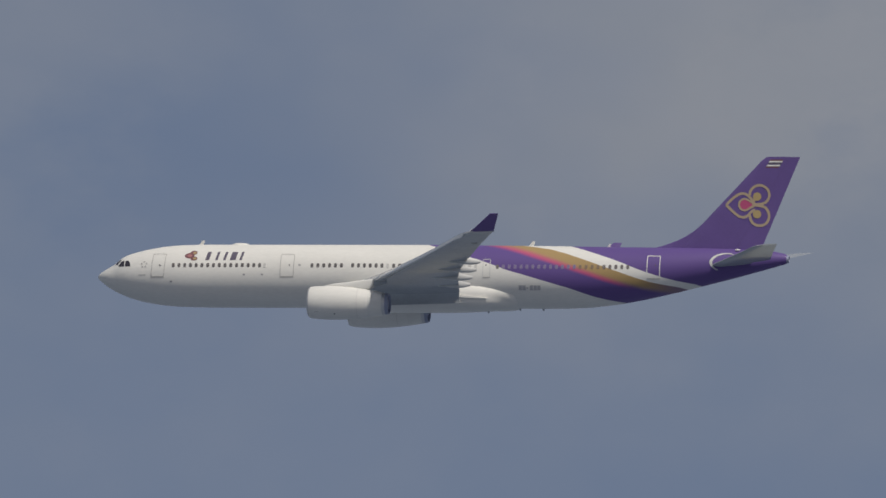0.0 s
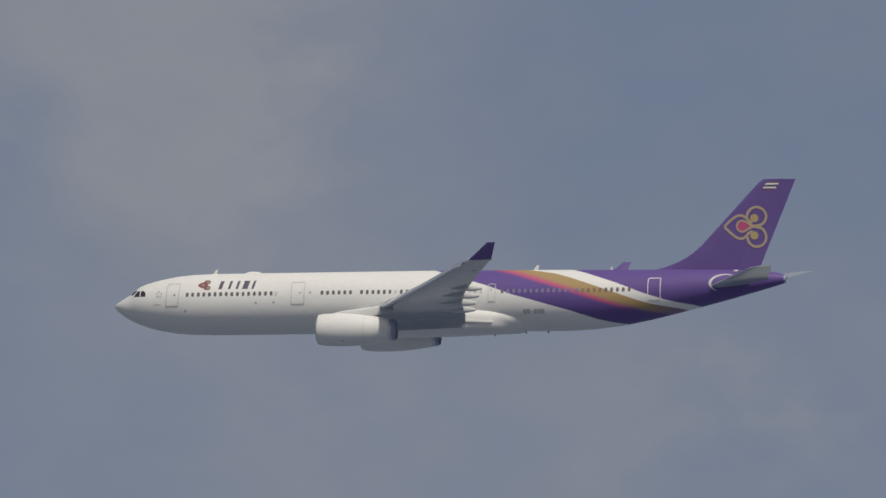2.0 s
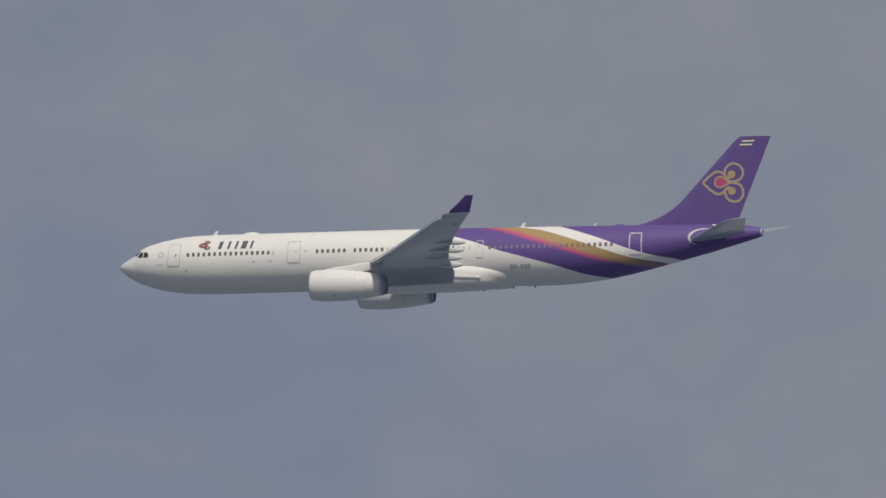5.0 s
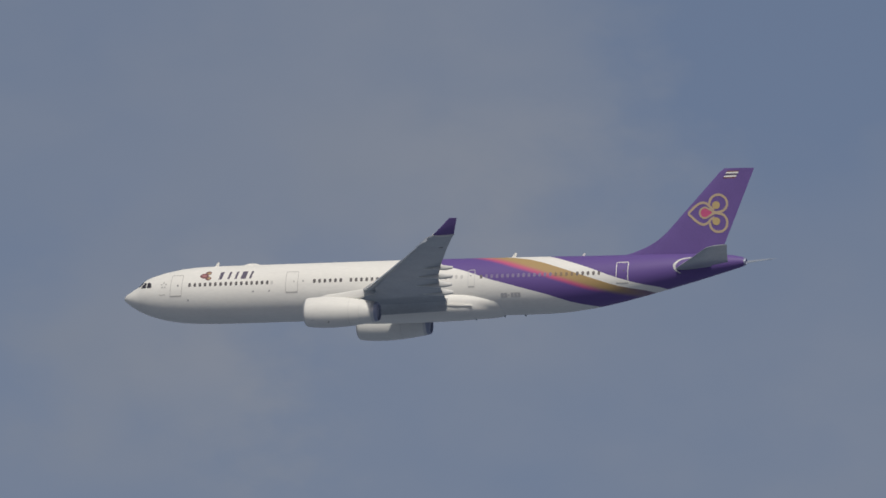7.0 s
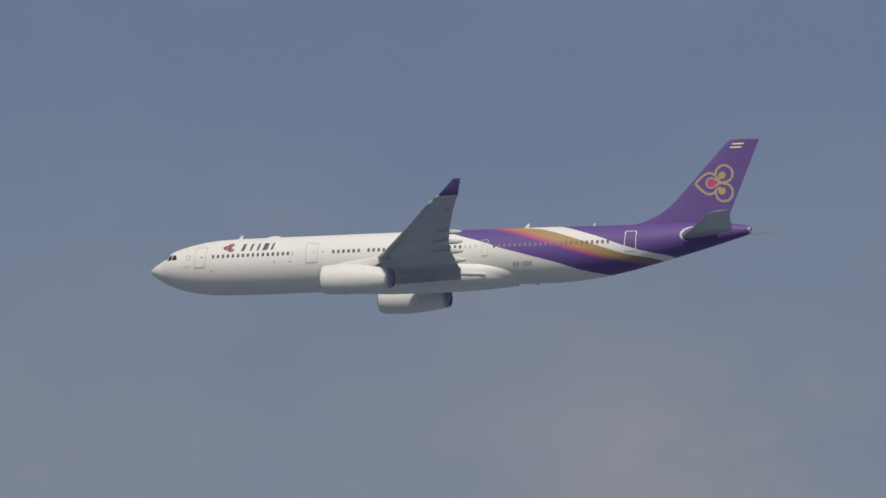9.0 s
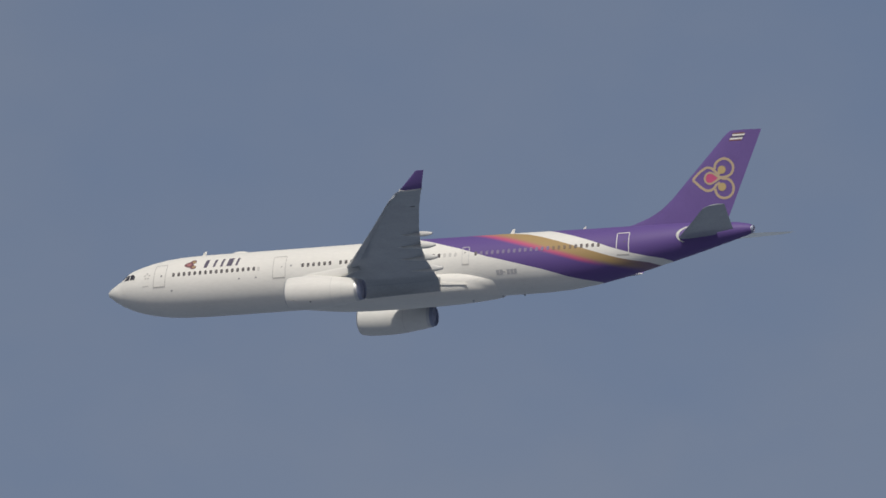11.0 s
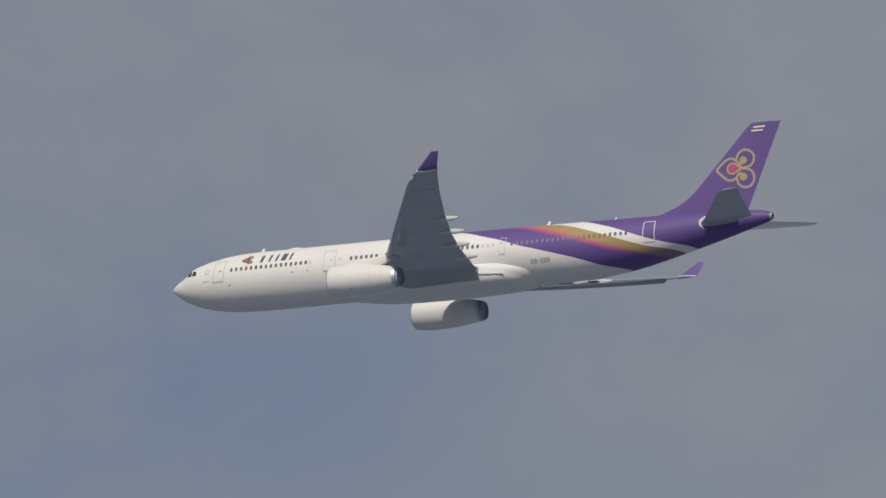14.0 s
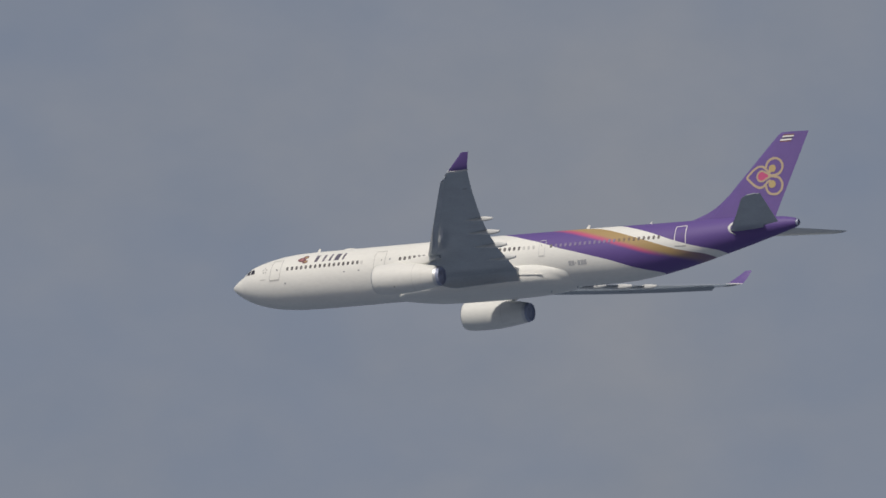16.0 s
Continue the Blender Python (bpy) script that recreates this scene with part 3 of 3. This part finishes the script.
def stabiliser(side):
    s = part("stabiliser", strip(STAB, stab_z, .7, 9.7, .0, .70, side, 14, 0, .09, 58), wing_grey, airliner, "grey tailplane")
    part("elevator", strip(STAB, stab_z, 1.6, 9.5, .6995, 1, side, 10, 0, .09, 58), wing_grey, s)
    # pale sealing plate where the tailplane swivels on the body
    bm = bmesh.new()
    outer, inner = [], []
    n = 24
    for k in range(n + 1):
        a = radians(62 + (240 - 62) * k / n)
        wide = .10 + .18 * math.sin(math.pi * k / n)
        p = skin(57.3 + 1.42 * math.cos(a), 1.12 + .82 * math.sin(a), side, .03)
        q = skin(57.3 + (1.42 - wide) * math.cos(a), 1.12 + (.82 - wide * .55) * math.sin(a), side, .035)
        outer.append(bm.verts.new((p[0] - PIVOT, p[1], p[2])))
        inner.append(bm.verts.new((q[0] - PIVOT, q[1], q[2])))
    for i in range(n):
        bm.faces.new((outer[i], outer[i + 1], inner[i + 1], inner[i]))
    part("seal_plate", bm, light_grey, s, "pale swivel plate")


for side in (-1, 1):
    stabiliser(side)

# lamp housing on each side, white in place of the sun's glint
for side in (-1, 1):
    part("logo_light", ellipsoid((58.25, side * .8, 2.24), (.24, .09, .1)), white_paint, fin, "small lamp housing, painted white for the sun glint on it")
part("apu_exhaust", turned([(0, .36), (.25, .32), (.24, .24), (-.2, .2)], 62.55, 0, 1.45, seg=24), burnt_metal, airliner, "dark tail cone exhaust")
part("tail_cone_ring", turned([(-.12, .44), (.06, .38)], 62.55, 0, 1.45, seg=24), bare_metal, airliner)


# ---- markings on the fin: plain gold rings, drops and bars ----
def fin_patch(name, rings, mat, side=-1, out=.02, label=""):
    """A band between two closed loops of (x, z), or a filled loop."""
    bm = bmesh.new()
    loops = [[bm.verts.new(fin_side(x, z, side, out)) for x, z in r] for r in rings]
    if len(loops) == 2:
        n = len(loops[0])
        for i in range(n):
            j = (i + 1) % n
            bm.faces.new((loops[0][i], loops[0][j], loops[1][j], loops[1][i]))
    else:
        c = bm.verts.new(fin_side(sum(p[0] for p in rings[0]) / len(rings[0]), sum(p[1] for p in rings[0]) / len(rings[0]), side, out))
        n = len(loops[0])
        for i in range(n):
            bm.faces.new((loops[0][i], loops[0][(i + 1) % n], c))
    return part(name, bm, mat, fin, label)


def drop(cx, cz, r, point, n=36, squash=1.0):
    """A drop-shaped loop round (cx, cz) with its point at the distance `point` in +x (or -x if negative)."""
    out = []
    for k in range(n):
        a = 2 * math.pi * k / n
        x, z = r * math.cos(a), r * squash * math.sin(a)
        s = math.copysign(1, point)
        toward = max(0.0, math.cos(a) * s)
        x += s * (abs(point) - r) * toward ** 5
        z *= 1 - .25 * toward ** 3
        out.append((cx + x, cz + z))
    return out


def stroke(name, path, wide, side, out=.02):
    """A smooth painted line along a few (x, z) points of the fin."""
    pts = [Vector(p) for p in path]
    pts = [pts[0] * 2 - pts[1]] + pts + [pts[-1] * 2 - pts[-2]]
    line = []
    for p0, p1, p2, p3 in zip(pts, pts[1:], pts[2:], pts[3:]):
        for k in range(6):
            u = k / 6
            line.append(.5 * (2 * p1 + (p2 - p0) * u + (2 * p0 - 5 * p1 + 4 * p2 - p3) * u * u + (3 * p1 - p0 - 3 * p2 + p3) * u ** 3))
    line.append(pts[-2])
    bm = bmesh.new()
    rows = []
    for i, p in enumerate(line):
        d = (line[min(i + 1, len(line) - 1)] - line[max(i - 1, 0)]).normalized()
        n = Vector((-d.y, d.x)) * wide / 2
        rows.append([bm.verts.new(fin_side(*(p + n * w), side, out)) for w in (1, -1)])
    for p, q in zip(rows, rows[1:]):
        bm.faces.new((p[0], q[0], q[1], p[1]))
    return part(name, bm, gold_paint, fin)


def fin_marks(side):
    w = .23
    # leaf outline that curls in under the two dots
    stroke("emblem_outline", [(57.10, 6.30), (57.45, 6.64), (57.85, 6.99), (58.35, 7.27), (58.80, 7.27), (59.13, 7.06), (59.38, 6.80), (59.72, 6.62)], w, side)
    stroke("emblem_outline", [(57.10, 6.28), (57.45, 5.95), (57.85, 5.58), (58.35, 5.24), (58.80, 5.20), (59.13, 5.40), (59.38, 5.68), (59.72, 5.87)], w, side, .023)
    # two round lobes that run into the drop's tail
    stroke("emblem_lobe", [(59.22, 7.12), (59.30, 7.55), (59.66, 7.92), (60.16, 8.04), (60.62, 7.86), (60.92, 7.48), (60.96, 7.02), (60.74, 6.60), (60.35, 6.39), (59.70, 6.31)], w, side, .026)
    stroke("emblem_lobe", [(59.24, 5.34), (59.36, 4.88), (59.70, 4.54), (60.12, 4.44), (60.54, 4.54), (60.85, 4.86), (60.96, 5.30), (60.86, 5.74), (60.50, 6.12), (59.70, 6.28)], w, side, .029)
    fin_patch("emblem_drop_rim", [drop(58.78, 6.31, .60, 1.15), drop(58.78, 6.31, .43, .70)], gold_paint, side, .032)
    fin_patch("emblem_drop", [drop(58.78, 6.31, .44, .71)], pink_paint, side, .018, "bright pink drop")
    for cz in (7.03, 5.46):
        fin_patch("emblem_dot", [[(59.89 + .38 * math.cos(2 * math.pi * k / 20), cz + .38 * math.sin(2 * math.pi * k / 20)) for k in range(20)]], dot_gold, side, .035)
    # small striped flag near the top
    for z, x, mat in ((10.14, 60.92, white_paint), (9.98, 60.82, lettering), (9.80, 60.70, white_paint)):
        fin_patch("flag_stripe", [[(x, z - .07), (x + 1.2, z - .07), (x + 1.26, z + .07), (x + .06, z + .07)]], mat, side, .02)
    fin_patch("flag_stripe", [[(60.98, 10.22), (62.15, 10.22), (62.2, 10.33), (61.03, 10.33)]], maroon_paint, side, .02)
    fin_patch("flag_stripe", [[(60.62, 9.60), (61.8, 9.60), (61.85, 9.71), (60.67, 9.71)]], maroon_paint, side, .02)


for side in (-1, 1):
    fin_marks(side)


# ---- windows, doors and markings of the cabin ----
def window_mesh():
    bm = bmesh.new()
    rim = [bm.verts.new((.125 * math.copysign(abs(math.cos(a)) ** .6, math.cos(a)), 0, .19 * math.copysign(abs(math.sin(a)) ** .6, math.sin(a))))
           for a in np.linspace(0, 2 * math.pi, 12, endpoint=False)]
    back = [bm.verts.new((v.co.x * 1.12, .03, v.co.z * 1.1)) for v in rim]
    bm.faces.new(rim)
    for i in range(12):
        bm.faces.new((rim[i], back[i], back[(i + 1) % 12], rim[(i + 1) % 12]))
    bmesh.ops.recalc_face_normals(bm, faces=bm.faces)
    me = bpy.data.meshes.new("cabin_window")
    bm.to_mesh(me)
    bm.free()
    return me


panes = {}


def cabin_window(x, z, side, mat):
    if mat.name not in panes:
        panes[mat.name] = window_mesh()
        panes[mat.name].materials.append(mat)
    ob = new("cabin_window", panes[mat.name])
    ob.parent = body
    p, q = Vector(skin(x, z, side, .02)), Vector(skin(x, z + .05, side, .02))
    lean = math.degrees(math.atan2(q.y - p.y, q.z - p.z))
    m = pose(p.x - PIVOT, p.y, p.z, -lean, 0, 0)
    ob.matrix_basis = m @ (pose(0, 0, 0, 0, 0, 180) if side > 0 else Matrix())


def cabin(side):
    for k in range(16):
        cabin_window(7.38 + k * (15.26 - 7.38) / 15, .80, side, cabin_glass)
    cabin_window(15.72, .78, side, plug_white)
    for k in range(6):
        cabin_window(20.03 + k * .534, .79, side, cabin_glass)
    for k in range(22):
        cabin_window(23.73 + k * .532, .79 - .004 * k, side, plug_white if k in (6, 11) or k > 18 else cabin_glass)
    for k in range(23):
        x = 36.87 + k * (48.64 - 36.87) / 22
        cabin_window(x, .66, side, aft_glass if k == 0 or k > 17 else gilt_glass if k > 13 else blind_grey)
    # doors
    for x0, x1, z0, z1, lean, mat, w in ((5.30, 6.54, -.24, 1.84, .05, seam_grey, .05), (17.12, 18.38, -.24, 1.80, 0, seam_grey, .05),
                                         (35.54, 36.24, -.28, 1.36, 0, light_grey, .055), (50.32, 51.52, -.36, 1.68, .0, white_paint, .07)):
        d = outline("door", x0, x1, z0, z1, w, mat, body, side, lean)
        on_skin("door_sill", [(z0 + .02, x0 + .02, x1 - .02), (z0 - .07, x0 + .02, x1 - .02)], seam_grey, d, side, .022)
        on_skin("door_window", [(.86, x1 - .46, x1 - .36), (.74, x1 - .46, x1 - .36)], cabin_glass, d, side, .024)
    # flight deck panes
    for rows in ([(1.22, 2.46, 2.68), (1.08, 2.30, 2.68), (.90, 2.18, 2.68), (.70, 2.12, 2.68)],
                 [(1.22, 2.80, 3.06), (1.10, 2.78, 3.20), (.92, 2.77, 3.28), (.70, 2.78, 3.28)],
                 [(1.32, 2.16, 2.36), (1.16, 1.96, 2.24), (.98, 1.78, 2.1), (.86, 1.68, 2.02)]):
        on_skin("flight_deck_window", rows, dark_glass, body, side, .015)
    # plain bars of the name's size and slant
    for mid, wide in ((10.52, .34), (11.36, .23), (12.08, .23), (12.84, .52), (13.56, .22)):
        on_skin("name_bar", [(2.0 - k * .125, mid - wide / 2 + .08 - k * .027, mid + wide / 2 + .08 - k * .027) for k in range(7)], lettering, body, side)
    # three-lobed emblem in front of it
    for cx, cz, rx, rz, mat, out in ((8.78, 1.65, .45, .26, maroon_paint, .015), (9.16, 1.92, .31, .19, maroon_paint, .019), (9.22, 1.39, .31, .19, maroon_paint, .019),
                                     (8.80, 1.65, .22, .13, rose_paint, .023), (9.22, 1.90, .16, .09, dot_gold, .023), (9.28, 1.40, .16, .09, dot_gold, .023)):
        rows = [(cz + rz * math.sin(a), cx - rx * math.cos(a) ** (1.5 if rx > .4 else 1), cx + rx * math.cos(a)) for a in np.linspace(1.45, -1.45, 11)]
        on_skin("emblem_lobe", rows, mat, body, side, out)
    # small grey star group by the front door
    for k in range(5):
        a = radians(90 + 72 * k)
        x, z = 4.62 + .24 * math.cos(a), .88 + .24 * math.sin(a)
        on_skin("small_mark", [(z + .07, x - .05, x + .05), (z - .07, x - .09, x + .09)], seam_grey, body, side)
    # registration as plain bars
    for k, wdt in enumerate((.3, .3, .2, .28, .3, .28)):
        x = 38.8 + k * .34
        on_skin("registration_bar", [(-1.0, x, x + wdt), (-1.2, x, x + wdt), (-1.42, x, x + wdt)] if k != 2 else [(-1.17, x, x + wdt), (-1.27, x, x + wdt)], registration_grey, body, side)
    on_skin("small_mark", [(-.04, 4.15, 4.85), (-.1, 4.15, 4.85)], seam_grey, body, side)
    for x, z in ((7.2, -.68), (13.85, -.04), (15.5, -.04), (6.15, .76), (18.9, .82)):
        on_skin("static_port", [(z + .07, x - .09, x + .09), (z - .07, x - .09, x + .09)], marking_grey, body, side)


for side in (-1, 1):
    cabin(side)


# ---- antennas ----
def blade(x, z, high, chord, rake, mat, sign=1):
    bm = bmesh.new()
    vs = []
    for k, (f, c) in enumerate(((0, chord), (1, chord * .5))):
        for px, py in ((0, 0), (.35, .05), (1, 0), (.35, -.05)):
            vs.append(bm.verts.new((x + rake * f + px * c - PIVOT, py, z + sign * high * f)))
    bmesh.ops.convex_hull(bm, input=vs)
    part("antenna", bm, mat, airliner, "small blade antenna")


blade(9.2, 2.7, .42, .42, .3, white_paint)
blade(39.2, 2.6, .45, .45, .35, white_paint)
blade(46.3, 2.5, .32, .3, .2, white_paint)
for x in (35.4, 38.3, 40.4):
    blade(x, -2.92, .24 if x > 36 else .45, .26, .15, fairing_grey, -1)
part("antenna_dome", ellipsoid((13.0, 0, 2.70), (.8, .45, .2), 20, 10), white_paint, airliner, "low white antenna dome")


def motions():
    FLIGHT = [
        (0.00, 911.954, 1582.408, 739.607, 19.2617, 4.0806, -40.0274),
        (0.25, 886.678, 1603.156, 741.896, 19.3565, 4.0893, -39.1908),
        (0.50, 861.149, 1623.542, 744.199, 19.4384, 4.0705, -38.3662),
        (0.75, 835.557, 1643.929, 746.666, 19.4792, 3.9574, -37.5683),
        (1.00, 809.543, 1663.602, 748.915, 19.5136, 3.8393, -36.7819),
        (1.25, 782.652, 1681.538, 750.492, 19.5693, 3.8057, -35.9945),
        (1.50, 755.449, 1698.853, 751.948, 19.6422, 3.7905, -35.2103),
        (1.75, 728.432, 1716.677, 753.788, 19.7503, 3.7334, -34.4381),
        (2.00, 701.215, 1734.122, 755.589, 19.8520, 3.7062, -33.6546),
        (2.25, 673.494, 1750.381, 757.022, 19.9163, 3.7885, -32.8317),
        (2.50, 645.572, 1766.196, 758.494, 19.9341, 3.8960, -31.9880),
        (2.75, 617.719, 1782.331, 760.348, 19.8712, 3.9639, -31.1284),
        (3.00, 589.677, 1798.055, 762.244, 19.7663, 4.0117, -30.2697),
        (3.25, 561.193, 1812.538, 763.822, 19.6447, 4.0406, -29.4234),
        (3.50, 532.586, 1826.771, 765.503, 19.5124, 4.0419, -28.6070),
        (3.75, 504.149, 1841.817, 767.708, 19.3869, 3.9962, -27.8561),
        (4.00, 475.616, 1856.730, 769.993, 19.2555, 3.9346, -27.1310),
        (4.25, 446.763, 1870.572, 771.956, 19.1147, 3.8714, -26.3979),
        (4.50, 417.640, 1883.442, 773.640, 18.9686, 3.7892, -25.6666),
        (4.75, 388.302, 1895.493, 775.101, 18.8148, 3.6975, -24.9375),
        (5.00, 358.797, 1906.881, 776.399, 18.6510, 3.6056, -24.2113),
        (5.25, 329.166, 1917.763, 777.597, 18.4749, 3.5228, -23.4889),
        (5.50, 299.457, 1928.297, 778.764, 18.2844, 3.4584, -22.7715),
        (5.75, 269.695, 1938.644, 779.976, 18.0773, 3.4218, -22.0603),
        (6.00, 239.902, 1948.965, 781.309, 17.8516, 3.4222, -21.3565),
        (6.25, 210.091, 1959.424, 782.848, 17.6052, 3.4690, -20.6617),
        (6.50, 180.269, 1970.188, 784.680, 17.3362, 3.5714, -19.9776),
        (6.75, 150.444, 1981.525, 786.940, 17.0370, 3.7497, -19.2983),
        (7.00, 120.507, 1991.973, 789.087, 16.7414, 3.9058, -18.6409),
        (7.25, 90.402, 1999.775, 790.412, 16.4915, 3.9337, -18.0276),
        (7.50, 60.268, 2006.965, 791.636, 16.2378, 3.9243, -17.4346),
        (7.75, 30.149, 2015.589, 793.539, 15.9407, 3.9317, -16.8591),
        (8.00, 0.000, 2023.888, 795.440, 15.6165, 3.9603, -16.2657),
        (8.25, -30.158, 2030.395, 796.782, 15.2604, 4.0617, -15.5820),
        (8.50, -60.322, 2036.160, 798.035, 14.8972, 4.1526, -14.9129),
        (8.75, -90.554, 2042.927, 799.871, 14.5503, 4.1438, -14.3633),
        (9.00, -120.675, 2047.291, 800.882, 14.2132, 4.0983, -13.8601),
        (9.25, -150.723, 2050.707, 801.607, 13.8999, 4.0425, -13.3627),
        (9.50, -179.473, 2043.239, 798.170, 13.6166, 3.9566, -12.8963),
        (9.75, -206.293, 2021.683, 789.303, 13.3551, 3.8488, -12.4540),
        (10.00, -230.995, 1987.825, 775.689, 13.1071, 3.7271, -12.0284),
        (10.25, -253.923, 1946.965, 759.386, 12.8643, 3.5994, -11.6123),
        (10.50, -275.897, 1906.092, 743.107, 12.6186, 3.4736, -11.2004),
        (10.75, -298.009, 1872.089, 729.528, 12.3619, 3.3576, -10.7906),
        (11.00, -321.333, 1849.981, 720.603, 12.0863, 3.2593, -10.3837),
        (11.25, -346.494, 1841.235, 716.904, 11.7841, 3.1865, -9.9829),
        (11.50, -373.120, 1842.104, 716.981, 11.4476, 3.1472, -9.5921),
        (11.75, -399.482, 1843.325, 717.248, 11.0769, 3.1188, -9.2217),
        (12.00, -426.281, 1846.491, 718.324, 10.7053, 3.1362, -8.8541),
        (12.25, -453.044, 1849.447, 719.393, 10.3602, 3.2687, -8.4904),
        (12.50, -479.698, 1851.946, 720.404, 10.0179, 3.4359, -8.1027),
        (12.75, -505.821, 1852.466, 720.789, 9.6498, 3.5865, -7.6316),
        (13.00, -531.853, 1852.648, 721.203, 9.3009, 3.7028, -7.1666),
        (13.25, -558.232, 1853.952, 722.198, 9.0103, 3.7454, -6.7915),
        (13.50, -584.706, 1855.498, 723.376, 8.7630, 3.7248, -6.4662),
        (13.75, -611.160, 1856.934, 724.559, 8.5748, 3.6082, -6.1903),
        (14.00, -637.530, 1858.122, 725.633, 8.3932, 3.4853, -5.9289),
        (14.25, -663.655, 1858.638, 726.428, 8.1562, 3.4458, -5.6504),
        (14.50, -689.664, 1858.889, 727.141, 7.9069, 3.4580, -5.3443),
        (14.75, -715.667, 1859.148, 727.911, 7.6858, 3.5150, -4.9765),
        (15.00, -741.669, 1859.358, 728.759, 7.4390, 3.6368, -4.5843),
        (15.25, -767.689, 1859.546, 729.730, 7.0880, 3.8594, -4.1981),
        (15.50, -793.734, 1859.765, 730.876, 6.7454, 4.1236, -3.8096),
        (15.75, -819.874, 1860.165, 732.273, 6.5271, 4.3797, -3.4154),
        (16.00, -846.009, 1860.480, 733.824, 6.3463, 4.6401, -3.0232),
    ]
    walk(airliner, [(t, pose(x, y, z, rx, ry, rz)) for t, x, y, z, rx, ry, rz in FLIGHT])


motions()
